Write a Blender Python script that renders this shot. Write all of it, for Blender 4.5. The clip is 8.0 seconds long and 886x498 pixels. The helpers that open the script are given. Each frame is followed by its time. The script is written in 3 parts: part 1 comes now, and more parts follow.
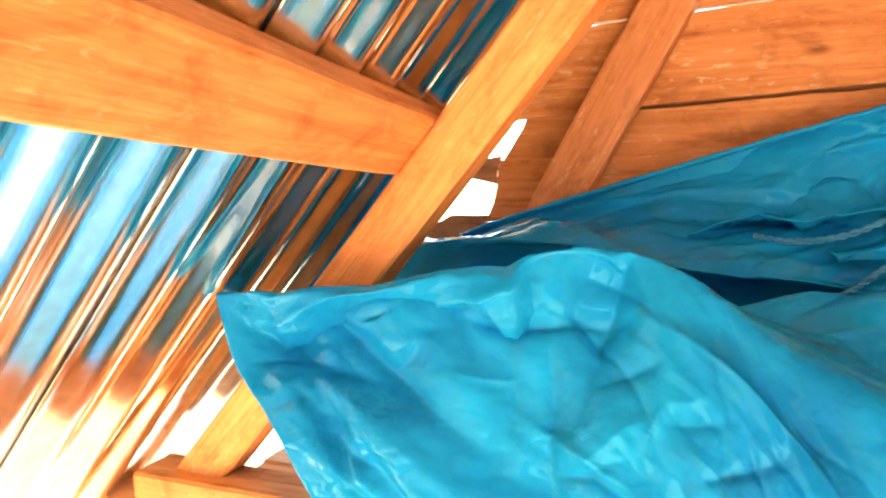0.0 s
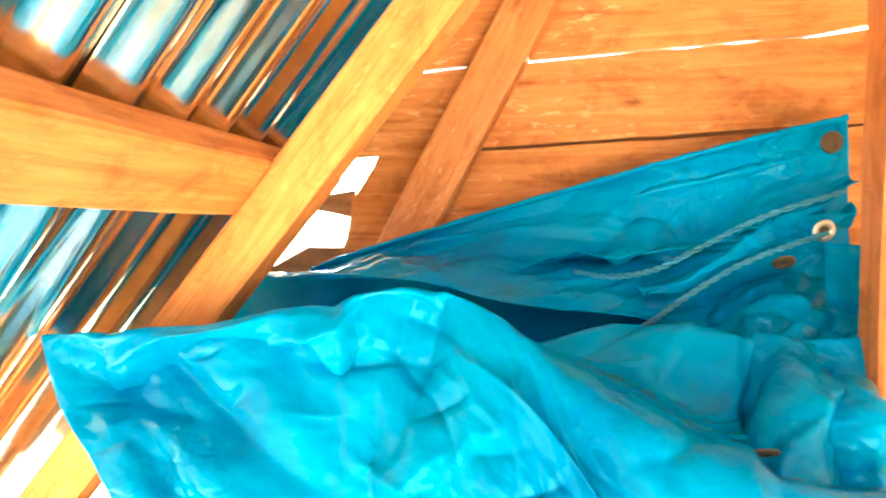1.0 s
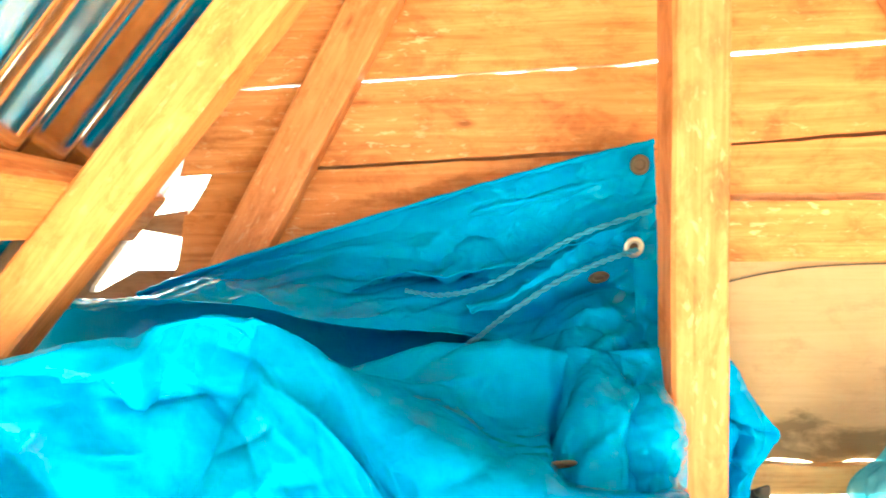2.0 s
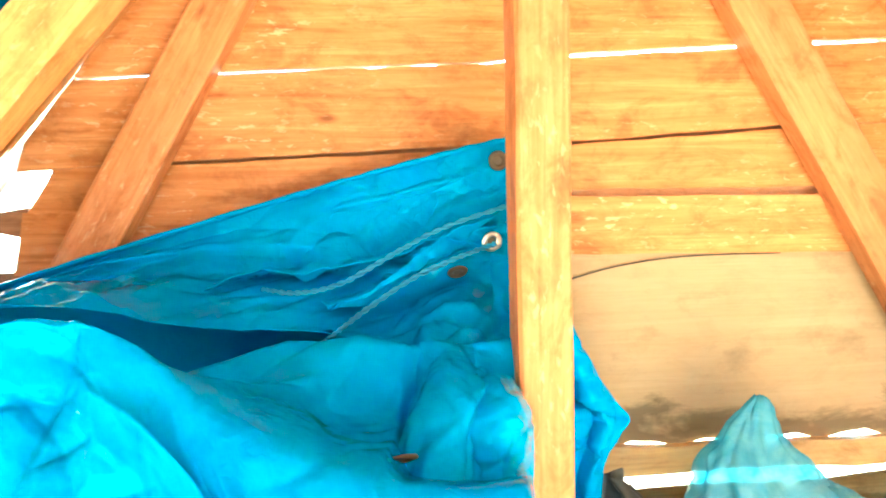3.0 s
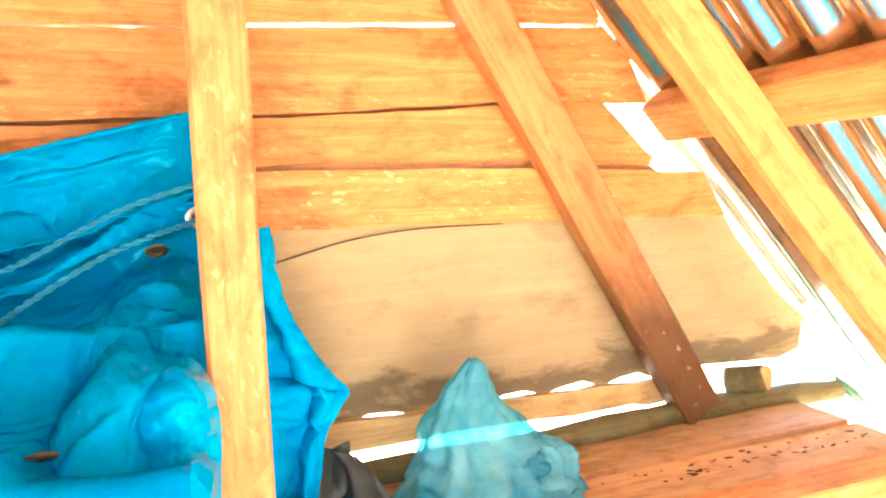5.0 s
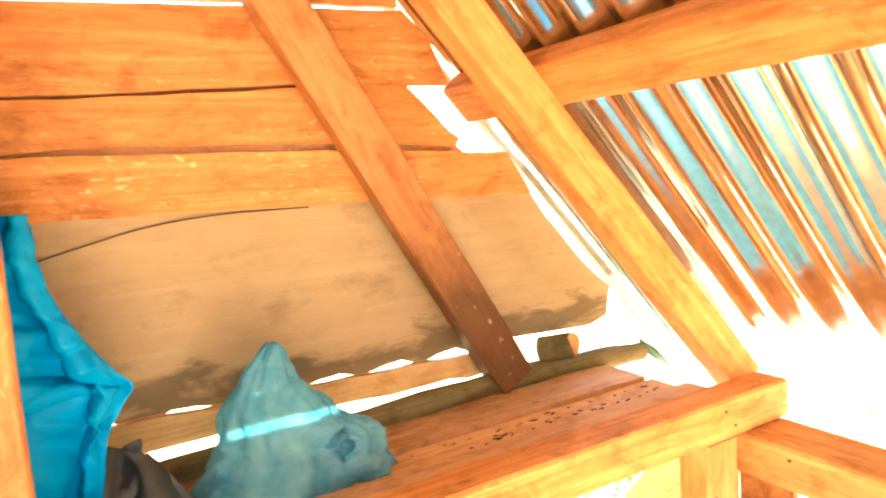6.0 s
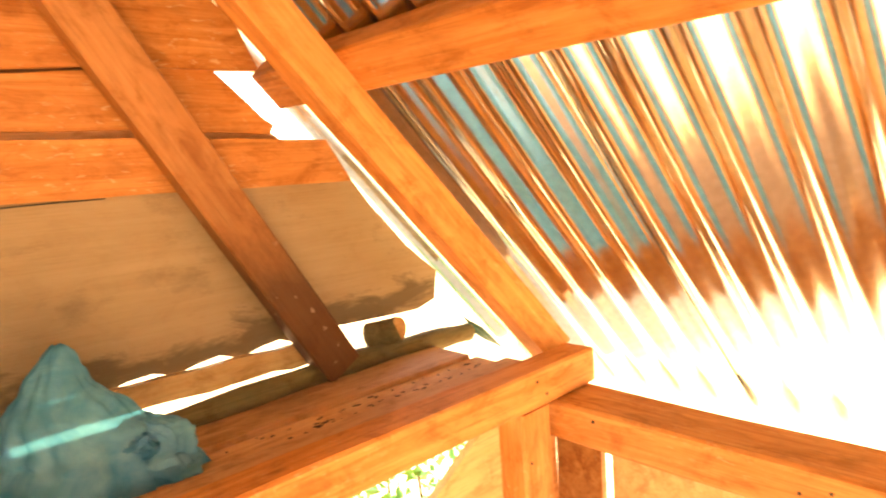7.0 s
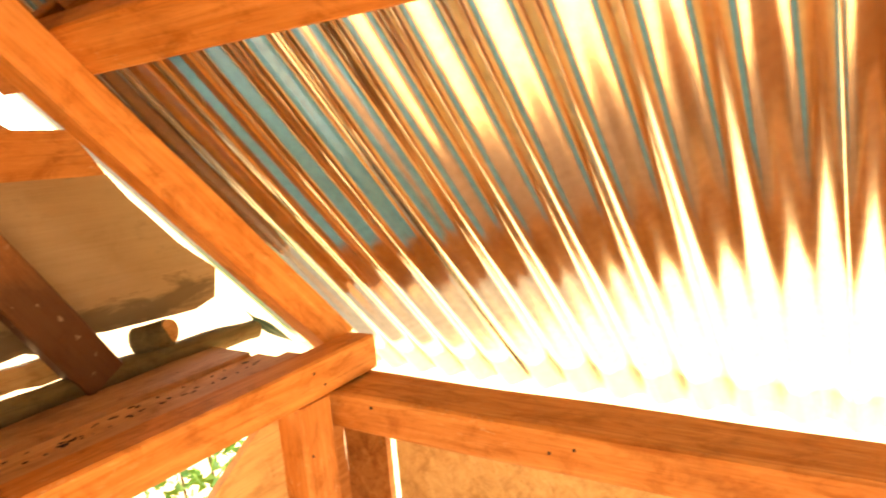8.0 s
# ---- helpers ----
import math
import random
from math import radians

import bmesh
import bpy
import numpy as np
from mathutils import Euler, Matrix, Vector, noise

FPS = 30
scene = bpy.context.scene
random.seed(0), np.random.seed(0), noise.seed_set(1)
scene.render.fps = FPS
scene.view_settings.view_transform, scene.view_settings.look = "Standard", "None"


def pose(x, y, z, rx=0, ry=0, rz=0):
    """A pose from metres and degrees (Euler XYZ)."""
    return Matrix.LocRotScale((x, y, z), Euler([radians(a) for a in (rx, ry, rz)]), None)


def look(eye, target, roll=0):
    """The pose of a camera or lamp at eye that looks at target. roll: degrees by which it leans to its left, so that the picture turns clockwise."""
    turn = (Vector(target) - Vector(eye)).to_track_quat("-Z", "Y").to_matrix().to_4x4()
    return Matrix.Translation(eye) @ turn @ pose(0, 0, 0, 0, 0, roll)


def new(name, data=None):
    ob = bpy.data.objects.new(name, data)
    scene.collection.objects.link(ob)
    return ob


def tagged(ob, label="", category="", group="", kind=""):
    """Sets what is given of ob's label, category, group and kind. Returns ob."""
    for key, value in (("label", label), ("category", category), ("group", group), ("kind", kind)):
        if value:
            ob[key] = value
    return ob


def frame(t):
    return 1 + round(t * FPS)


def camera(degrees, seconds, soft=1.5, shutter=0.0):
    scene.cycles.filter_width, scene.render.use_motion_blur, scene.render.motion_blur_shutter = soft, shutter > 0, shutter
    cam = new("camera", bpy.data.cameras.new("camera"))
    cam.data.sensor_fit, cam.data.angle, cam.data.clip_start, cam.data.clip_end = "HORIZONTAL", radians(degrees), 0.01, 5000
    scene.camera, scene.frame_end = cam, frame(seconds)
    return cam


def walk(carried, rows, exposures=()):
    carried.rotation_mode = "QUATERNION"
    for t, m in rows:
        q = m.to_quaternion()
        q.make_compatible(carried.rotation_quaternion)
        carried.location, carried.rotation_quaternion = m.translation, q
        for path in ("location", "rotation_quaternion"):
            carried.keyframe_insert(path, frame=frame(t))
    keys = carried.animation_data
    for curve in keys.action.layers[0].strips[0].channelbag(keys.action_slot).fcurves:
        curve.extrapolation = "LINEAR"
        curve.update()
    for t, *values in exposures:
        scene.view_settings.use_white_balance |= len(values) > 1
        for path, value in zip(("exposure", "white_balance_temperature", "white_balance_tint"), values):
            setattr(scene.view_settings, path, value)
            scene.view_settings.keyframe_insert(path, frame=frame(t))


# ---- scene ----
# Plan units: 1 unit = S metres (x along the gable, y towards the gable, z up).
S = 0.78
cam = camera(66.9, 8.0, soft=2.0, shutter=0.3)
PATH = [
    (0, (-0.026, 0.076, 1.642), (-0.763, 1.925, 1.441), -1.2),
    (0.5, (0.018, 0.065, 1.656), (-0.564, 1.971, 1.482), -0.3),
    (1, (0.068, 0.062, 1.673), (-0.376, 2.006, 1.52), -0.6),
    (1.5, (0.112, 0.073, 1.685), (-0.137, 2.054, 1.559), -1.0),
    (1.7, (0.129, 0.076, 1.686), (-0.062, 2.063, 1.566), -0.9),
    (3, (0.229, 0.086, 1.676), (0.401, 2.074, 1.55), -1.2),
    (3.5, (0.265, 0.088, 1.679), (0.547, 2.064, 1.559), -0.9),
    (4, (0.312, 0.092, 1.678), (0.717, 2.045, 1.534), -1.3),
    (4.2, (0.334, 0.097, 1.675), (0.806, 2.034, 1.518), -1.3),
    (5.5, (0.456, 0.04, 1.633), (1.291, 1.846, 1.435), -2.7),
    (6, (0.525, 0.006, 1.617), (1.541, 1.715, 1.403), -3.5),
    (6.5, (0.558, -0.026, 1.61), (1.707, 1.597, 1.39), -3.9),
    (7, (0.595, -0.056, 1.597), (1.935, 1.406, 1.335), -4.3),
    (7.5, (0.647, -0.098, 1.58), (2.156, 1.181, 1.279), -5.1),
    (8, (0.69, -0.155, 1.576), (2.339, 0.93, 1.254), -5.1),
]
EXPOSURE = [(0, 4.85, 6700, 18), (0.5, 5.1, 6500, 9), (1, 5.4, 6300, 0), (1.5, 5.6, 6000, -7), (3, 5.7, 5200, -10), (4.2, 5.8, 5200, -11), (5.5, 5.35, 5600, 3), (6, 5.05, 6600, 7), (6.5, 4.7, 7800, 15), (8, 3.68, 10000, 21)]
walk(cam, [(t, look(Vector(eye) * S, Vector(target) * S, roll)) for t, eye, target, roll in PATH], EXPOSURE)

# ---- light ----
SUN_ELEVATION, SUN_AZIMUTH = radians(58), radians(179)
world = bpy.data.worlds.new("sky")
scene.world = world
world.use_nodes = True
sky = world.node_tree.nodes.new("ShaderNodeTexSky")
sky.sky_type, sky.sun_disc = "NISHITA", False
sky.sun_elevation, sky.sun_rotation = SUN_ELEVATION, SUN_AZIMUTH
world.node_tree.links.new(sky.outputs[0], world.node_tree.nodes["Background"].inputs[0])
world.node_tree.nodes["Background"].inputs[1].default_value = 0.15
sun = new("sun", bpy.data.lights.new("sun", "SUN"))
sun.data.energy, sun.data.angle, sun.data.color = 4.0, radians(0.5), (1.0, 0.88, 0.68)
towards_sun = Vector((math.sin(SUN_AZIMUTH) * math.cos(SUN_ELEVATION), math.cos(SUN_AZIMUTH) * math.cos(SUN_ELEVATION), math.sin(SUN_ELEVATION)))
sun.matrix_basis = look(towards_sun * 20, (0, 0, 0))


# ---- materials ----
def material(name):
    m = bpy.data.materials.new(name)
    m.use_nodes = True
    nt = m.node_tree
    return m, nt, nt.nodes["Principled BSDF"]


def node(nt, kind, **inputs):
    n = nt.nodes.new(kind)
    for k, v in inputs.items():
        n.inputs[k.replace("_", " ")].default_value = v
    return n


def coords(nt, scale=(1, 1, 1), shift=True):
    """Object coordinates, stretched, and shifted for each object on its own."""
    tc = nt.nodes.new("ShaderNodeTexCoord")
    mp = nt.nodes.new("ShaderNodeMapping")
    mp.inputs["Scale"].default_value = scale
    nt.links.new(tc.outputs["Object"], mp.inputs["Vector"])
    if shift:
        info = nt.nodes.new("ShaderNodeObjectInfo")
        mul = nt.nodes.new("ShaderNodeMath")
        mul.operation = "MULTIPLY"
        mul.inputs[1].default_value = 37.0
        nt.links.new(info.outputs["Random"], mul.inputs[0])
        comb = nt.nodes.new("ShaderNodeCombineXYZ")
        for i in range(3):
            nt.links.new(mul.outputs[0], comb.inputs[i])
        nt.links.new(comb.outputs[0], mp.inputs["Location"])
    return mp.outputs[0]


def noise_tex(nt, vec, scale, detail=4, rough=0.6, distortion=0.0):
    n = node(nt, "ShaderNodeTexNoise", Scale=scale, Detail=detail, Roughness=rough, Distortion=distortion)
    nt.links.new(vec, n.inputs["Vector"])
    return n.outputs["Fac"]


def ramp(nt, fac, stops):
    r = nt.nodes.new("ShaderNodeValToRGB")
    while len(r.color_ramp.elements) < len(stops):
        r.color_ramp.elements.new(0.5)
    for e, (p, c) in zip(r.color_ramp.elements, stops):
        e.position, e.color = p, (*c, 1)
    nt.links.new(fac, r.inputs[0])
    return r.outputs[0]


def mix(nt, a, b, fac, mode="MIX"):
    m = nt.nodes.new("ShaderNodeMix")
    m.data_type, m.blend_type = "RGBA", mode
    for sock, v in ((m.inputs[0], fac), (m.inputs[6], a), (m.inputs[7], b)):
        if isinstance(v, bpy.types.NodeSocket):
            nt.links.new(v, sock)
        elif isinstance(v, tuple):
            sock.default_value = (*v, 1)
        else:
            sock.default_value = v
    return m.outputs[2]


def bump(nt, bsdf, height, strength, distance=0.002):
    b = node(nt, "ShaderNodeBump", Strength=strength, Distance=distance)
    nt.links.new(height, b.inputs["Height"])
    nt.links.new(b.outputs[0], bsdf.inputs["Normal"])


def wood(name, light, dark, stain=0.3, stain_colour=(0.06, 0.035, 0.02), rough=0.65, spread=0.25, flecks=0.0, dirt=1.0, streak=0.5):
    m, nt, bsdf = material(name)
    grain_at = coords(nt, (2.0, 38.0, 38.0))
    fine_at = coords(nt, (9.0, 240.0, 240.0))
    broad_at = coords(nt, (1.0, 1.6, 1.6))
    grain = noise_tex(nt, grain_at, 1.6, 5, 0.6, 0.8)
    fine = noise_tex(nt, fine_at, 1.0, 3, 0.6)
    col = ramp(nt, grain, [(0.3, dark), (0.55, tuple((a + b) / 2 for a, b in zip(light, dark))), (0.75, light)])
    col = mix(nt, col, tuple(c * 0.55 for c in dark), ramp(nt, fine, [(0.55, (0, 0, 0)), (0.75, (streak,) * 3)]))
    blotch = noise_tex(nt, broad_at, 7.0, 6, 0.65)
    col = mix(nt, col, stain_colour, ramp(nt, blotch, [(0.55, (0, 0, 0)), (0.8, (stain, stain, stain))]))
    knots = nt.nodes.new("ShaderNodeTexVoronoi")
    knots.inputs["Scale"].default_value = 1.0
    nt.links.new(coords(nt, (3.5, 9.0, 9.0)), knots.inputs["Vector"])
    col = mix(nt, col, tuple(c * 0.35 for c in dark), ramp(nt, knots.outputs["Distance"], [(0.02, (0.7, 0.7, 0.7)), (0.07, (0, 0, 0))]))
    if flecks:
        spots = noise_tex(nt, coords(nt, (45.0, 120.0, 120.0)), 1.0, 3, 0.55, 0.5)
        zone = noise_tex(nt, coords(nt, (3.0, 5.0, 5.0)), 1.0, 2, 0.5)
        spot = mix(nt, (0, 0, 0), ramp(nt, spots, [(0.60, (0, 0, 0)), (0.68, (flecks,) * 3)]), ramp(nt, zone, [(0.45, (0, 0, 0)), (0.6, (1, 1, 1))]))
        col = mix(nt, col, (0.78, 0.60, 0.34), spot)
    # planing marks and handling dirt, in soft uneven patches
    mottle = noise_tex(nt, coords(nt, (14.0, 26.0, 26.0)), 1.0, 6, 0.7, 0.6)
    col = mix(nt, col, ramp(nt, mottle, [(0.36, (0.70, 0.62, 0.54)), (0.5, (0.95, 0.92, 0.90)), (0.62, (1, 1, 1))]), dirt, "MULTIPLY")
    info = nt.nodes.new("ShaderNodeObjectInfo")
    tone = ramp(nt, info.outputs["Random"], [(0, (1 - spread,) * 3), (1, (1, 1, 1))])
    col = mix(nt, col, tone, 1.0, "MULTIPLY")
    nt.links.new(col, bsdf.inputs["Base Color"])
    bsdf.inputs["Roughness"].default_value = rough
    bsdf.inputs["Specular IOR Level"].default_value = 0.2
    add = nt.nodes.new("ShaderNodeMath")
    nt.links.new(grain, add.inputs[0])
    nt.links.new(fine, add.inputs[1])
    bump(nt, bsdf, add.outputs[0], 0.5, 0.0015)
    return m


RAFTER_WOOD = wood("sawn_timber", (0.81, 0.39, 0.14), (0.55, 0.20, 0.055), 0.6, (0.22, 0.09, 0.03), spread=0.2, flecks=0.3)
BOARD_WOOD = wood("sawn_boards", (0.76, 0.355, 0.125), (0.48, 0.175, 0.047), 0.8, (0.20, 0.08, 0.025), spread=0.38, flecks=0.55)
OLD_WOOD = wood("weathered_timber", (0.34, 0.18, 0.09), (0.20, 0.095, 0.045), 0.75, (0.035, 0.02, 0.014), 0.8)
POST_WOOD = wood("reddish_timber", (0.68, 0.315, 0.13), (0.46, 0.17, 0.055), 0.9, (0.20, 0.07, 0.025), spread=0.1, flecks=0.35)
POLE_WOOD = wood("mossy_pole", (0.22, 0.17, 0.08), (0.12, 0.10, 0.045), 0.6, (0.04, 0.045, 0.015), 0.85)
SHELF_WOOD = wood("dirty_planks", (0.78, 0.48, 0.26), (0.58, 0.31, 0.15), 0.5, (0.09, 0.04, 0.018), 0.8)
PANEL_WOOD = wood("grey_plywood", (0.47, 0.345, 0.20), (0.41, 0.29, 0.16), 0.8, (0.13, 0.09, 0.05), 0.8, 0.25, dirt=0.25, streak=0.12)


def mouldy_foot(m):
    """Mouldy blotches above the wet foot of the plywood panel, uneven and broken."""
    nt = m.node_tree
    bsdf = nt.nodes["Principled BSDF"]
    old = bsdf.inputs["Base Color"].links[0].from_socket
    tc = nt.nodes.new("ShaderNodeTexCoord")
    sep = nt.nodes.new("ShaderNodeSeparateXYZ")
    nt.links.new(tc.outputs["Object"], sep.inputs[0])
    band = node(nt, "ShaderNodeMapRange")
    nt.links.new(sep.outputs["Z"], band.inputs["Value"])
    for k, v in zip(range(1, 5), (1.36 * S, 1.25 * S, 0.0, 0.36)):
        band.inputs[k].default_value = v
    n = noise_tex(nt, coords(nt, (5, 5, 14), False), 1.4, 6, 0.65, 0.4)
    add = nt.nodes.new("ShaderNodeMath")
    nt.links.new(n, add.inputs[0])
    nt.links.new(band.outputs[0], add.inputs[1])
    nt.links.new(mix(nt, old, (0.11, 0.08, 0.045), ramp(nt, add.outputs[0], [(0.72, (0, 0, 0)), (0.86, (0.8, 0.8, 0.8))])), bsdf.inputs["Base Color"])
    return m


mouldy_foot(PANEL_WOOD)


def sheet_metal():
    m, nt, bsdf = material("galvanised_sheet")
    spangle = noise_tex(nt, coords(nt, (8, 8, 8)), 9.0, 4, 0.6)
    streak = noise_tex(nt, coords(nt, (3, 60, 3)), 1.0, 4, 0.6)
    col = ramp(nt, spangle, [(0.3, (0.68, 0.67, 0.60)), (0.7, (0.86, 0.85, 0.77))])
    nt.links.new(col, bsdf.inputs["Base Color"])
    bsdf.inputs["Metallic"].default_value = 1.0
    nt.links.new(ramp(nt, streak, [(0.3, (0.11,) * 3), (0.8, (0.23,) * 3)]), bsdf.inputs["Roughness"])
    return m


def tarp_plastic():
    m, nt, bsdf = material("blue_tarpaulin")
    crease = nt.nodes.new("ShaderNodeTexVoronoi")
    crease.feature = "DISTANCE_TO_EDGE"
    crease.inputs["Scale"].default_value = 8.0
    warp = noise_tex(nt, coords(nt), 12.0, 4, 0.6)
    vec = nt.nodes.new("ShaderNodeVectorMath")
    vec.operation = "MULTIPLY_ADD"
    nt.links.new(warp, vec.inputs[0])
    vec.inputs[1].default_value = (0.12, 0.12, 0.12)
    nt.links.new(coords(nt), vec.inputs[2])
    nt.links.new(vec.outputs[0], crease.inputs["Vector"])
    small = nt.nodes.new("ShaderNodeTexVoronoi")
    small.feature = "DISTANCE_TO_EDGE"
    small.inputs["Scale"].default_value = 34.0
    nt.links.new(vec.outputs[0], small.inputs["Vector"])
    patch = noise_tex(nt, coords(nt), 6.0, 3, 0.5)
    fine = nt.nodes.new("ShaderNodeMath")
    fine.operation = "MULTIPLY"
    nt.links.new(small.outputs["Distance"], fine.inputs[0])
    nt.links.new(ramp(nt, patch, [(0.42, (0.05,) * 3), (0.6, (1, 1, 1))]), fine.inputs[1])
    fine = fine.outputs[0]
    tone = noise_tex(nt, coords(nt), 5.0, 4, 0.6)
    col = ramp(nt, tone, [(0.3, (0.0, 0.15, 0.40)), (0.7, (0.0, 0.25, 0.53))])
    nt.links.new(col, bsdf.inputs["Base Color"])
    bsdf.inputs["Roughness"].default_value = 0.09
    bsdf.inputs["Specular IOR Level"].default_value = 0.36
    bsdf.inputs["Specular Tint"].default_value = (0.3, 0.88, 1.0, 1)
    bsdf.inputs["IOR"].default_value = 1.33
    add = nt.nodes.new("ShaderNodeMath")
    add.operation = "MULTIPLY_ADD"
    nt.links.new(fine, add.inputs[0])
    add.inputs[1].default_value = 0.5
    nt.links.new(crease.outputs["Distance"], add.inputs[2])
    bump(nt, bsdf, add.outputs[0], 0.45, 0.010)
    return m


def plain(name, colour, rough=0.6, metal=0.0, scale=20.0, spread=0.3):
    m, nt, bsdf = material(name)
    n = noise_tex(nt, coords(nt), scale, 5, 0.6)
    col = ramp(nt, n, [(0.3, tuple(c * (1 - spread) for c in colour)), (0.7, colour)])
    nt.links.new(col, bsdf.inputs["Base Color"])
    bsdf.inputs["Roughness"].default_value, bsdf.inputs["Metallic"].default_value = rough, metal
    bump(nt, bsdf, n, 0.3, 0.003)
    return m


ROOF_METAL = sheet_metal()
TARP_BLUE = tarp_plastic()
# teal picked for how it mirrors in the roof sheets
REFLECTED_TEAL = plain("reflected_teal_sheet", (0.17, 0.55, 0.60), 0.35, 0.0, 6.0, 0.35)
EYELET_METAL = plain("eyelet_metal", (0.62, 0.60, 0.56), 0.35, 1.0)
DARK_HOLE = plain("old_brass", (0.10, 0.075, 0.05), 0.6, 0.6)
ROPE_FIBRE = plain("blue_rope", (0.02, 0.23, 0.42), 0.7, 0.0, 300.0)
SOIL = plain("dry_soil", (0.36, 0.27, 0.155), 0.9, 0.0, 1.5)
FLOOR_MAT = plain("earth_floor", (0.46, 0.27, 0.13), 0.85, 0.0, 4.0)
BLACK_PLASTIC = plain("dark_sack", (0.028, 0.034, 0.035), 0.5, 0.0, 30.0)
BARK = plain("bark_crumbs", (0.05, 0.026, 0.012), 0.8)
WIRE = plain("black_wire", (0.02, 0.018, 0.015), 0.6)
DARK_LEAF = plain("dark_leaf", (0.015, 0.09, 0.06), 0.45, 0.0, 15.0)
LEAF = plain("leaf", (0.12, 0.34, 0.03), 0.5, 0.0, 15.0)


def bag_plastic():
    """Thin milky plastic film: part of the light passes straight through, part is scattered."""
    m, nt, bsdf = material("pale_blue_plastic")
    n = noise_tex(nt, coords(nt), 14.0, 4, 0.6, 1.0)
    col = ramp(nt, n, [(0.3, (0.10, 0.46, 0.66)), (0.7, (0.38, 0.78, 0.90))])
    nt.links.new(col, bsdf.inputs["Base Color"])
    bsdf.inputs["Roughness"].default_value = 0.2
    crinkle = nt.nodes.new("ShaderNodeTexVoronoi")
    crinkle.feature = "DISTANCE_TO_EDGE"
    crinkle.inputs["Scale"].default_value = 26.0
    nt.links.new(coords(nt, (1, 1, 0.6)), crinkle.inputs["Vector"])
    bump(nt, bsdf, crinkle.outputs["Distance"], 0.7, 0.012)
    glow = nt.nodes.new("ShaderNodeBsdfTranslucent")
    nt.links.new(col, glow.inputs["Color"])
    clear = nt.nodes.new("ShaderNodeBsdfTransparent")
    nt.links.new(col, clear.inputs["Color"])
    a, b = nt.nodes.new("ShaderNodeMixShader"), nt.nodes.new("ShaderNodeMixShader")
    a.inputs[0].default_value, b.inputs[0].default_value = 0.5, 0.45
    nt.links.new(bsdf.outputs[0], a.inputs[1])
    nt.links.new(glow.outputs[0], a.inputs[2])
    nt.links.new(a.outputs[0], b.inputs[1])
    nt.links.new(clear.outputs[0], b.inputs[2])
    nt.links.new(b.outputs[0], nt.nodes["Material Output"].inputs["Surface"])
    return m


BAG_PLASTIC = bag_plastic()
LOW_WOOD = wood("pale_boards", (0.76, 0.52, 0.25), (0.62, 0.38, 0.15), 0.25, (0.20, 0.10, 0.04))
CUT_WOOD = wood("cut_log_end", (0.58, 0.34, 0.13), (0.44, 0.22, 0.07), 0.3)


def rotten_strut():
    """Sawn timber whose foot is blackened by damp, with pale flecks of mould."""
    m = wood("damp_timber", (0.70, 0.35, 0.14), (0.50, 0.205, 0.07), 0.5, (0.12, 0.05, 0.02))
    nt = m.node_tree
    bsdf = nt.nodes["Principled BSDF"]
    old = bsdf.inputs["Base Color"].links[0].from_socket
    tc = nt.nodes.new("ShaderNodeTexCoord")
    sep = nt.nodes.new("ShaderNodeSeparateXYZ")
    nt.links.new(tc.outputs["Object"], sep.inputs[0])
    n = noise_tex(nt, coords(nt, (6, 14, 14), False), 1.2, 5, 0.65)
    reach = nt.nodes.new("ShaderNodeMath")
    reach.operation = "MULTIPLY_ADD"
    nt.links.new(n, reach.inputs[0])
    reach.inputs[1].default_value = -0.35
    nt.links.new(sep.outputs["X"], reach.inputs[2])
    rot = ramp(nt, reach.outputs[0], [(0.0, (0.85, 0.85, 0.85)), (0.30, (0, 0, 0))])
    col = mix(nt, old, (0.055, 0.022, 0.010), rot)
    flecks = noise_tex(nt, coords(nt, (30, 30, 30), False), 1.6, 3, 0.5)
    fl = mix(nt, (0, 0, 0), ramp(nt, flecks, [(0.66, (0, 0, 0)), (0.72, (0.7, 0.7, 0.7))]), rot)
    col = mix(nt, col, (0.42, 0.30, 0.20), fl)
    nt.links.new(col, bsdf.inputs["Base Color"])
    return m


DAMP_WOOD = rotten_strut()


# ---- builders ----
def part(name, bm, mat, parent=None, label="", m=None, smooth=False):
    """Links a bmesh in plan units as one mesh object, under a parent if one is given."""
    bmesh.ops.recalc_face_normals(bm, faces=bm.faces)
    bmesh.ops.scale(bm, vec=(S, S, S), verts=bm.verts)
    me = bpy.data.meshes.new(name)
    bm.to_mesh(me)
    bm.free()
    me.materials.append(mat)
    if smooth:
        for p in me.polygons:
            p.use_smooth = True
    ob = new(name, me)
    if m is not None:
        ob.matrix_basis = Matrix.Translation(m.translation * S) @ m.to_3x3().to_4x4()
    if parent is not None:
        ob.parent = parent
        if parent.type == "EMPTY":
            ob.matrix_parent_inverse = parent.matrix_basis.inverted()
    if label:
        tagged(ob, label)
    return ob


def group_at(name, x, y, z, label, category, kind="", group=""):
    ob = new(name)
    ob.empty_display_size = 0.05
    ob.matrix_basis = Matrix.Translation(Vector((x, y, z)) * S)
    return tagged(ob, label, category, group, kind)


def along(p0, p1, up):
    """A pose whose x runs from p0 to p1 and whose z leans towards up."""
    p0, p1 = Vector(p0), Vector(p1)
    x = (p1 - p0).normalized()
    y = Vector(up).cross(x).normalized()
    z = x.cross(y)
    m = Matrix((x, y, z)).transposed().to_4x4()
    m.translation = p0
    return m, (p1 - p0).length


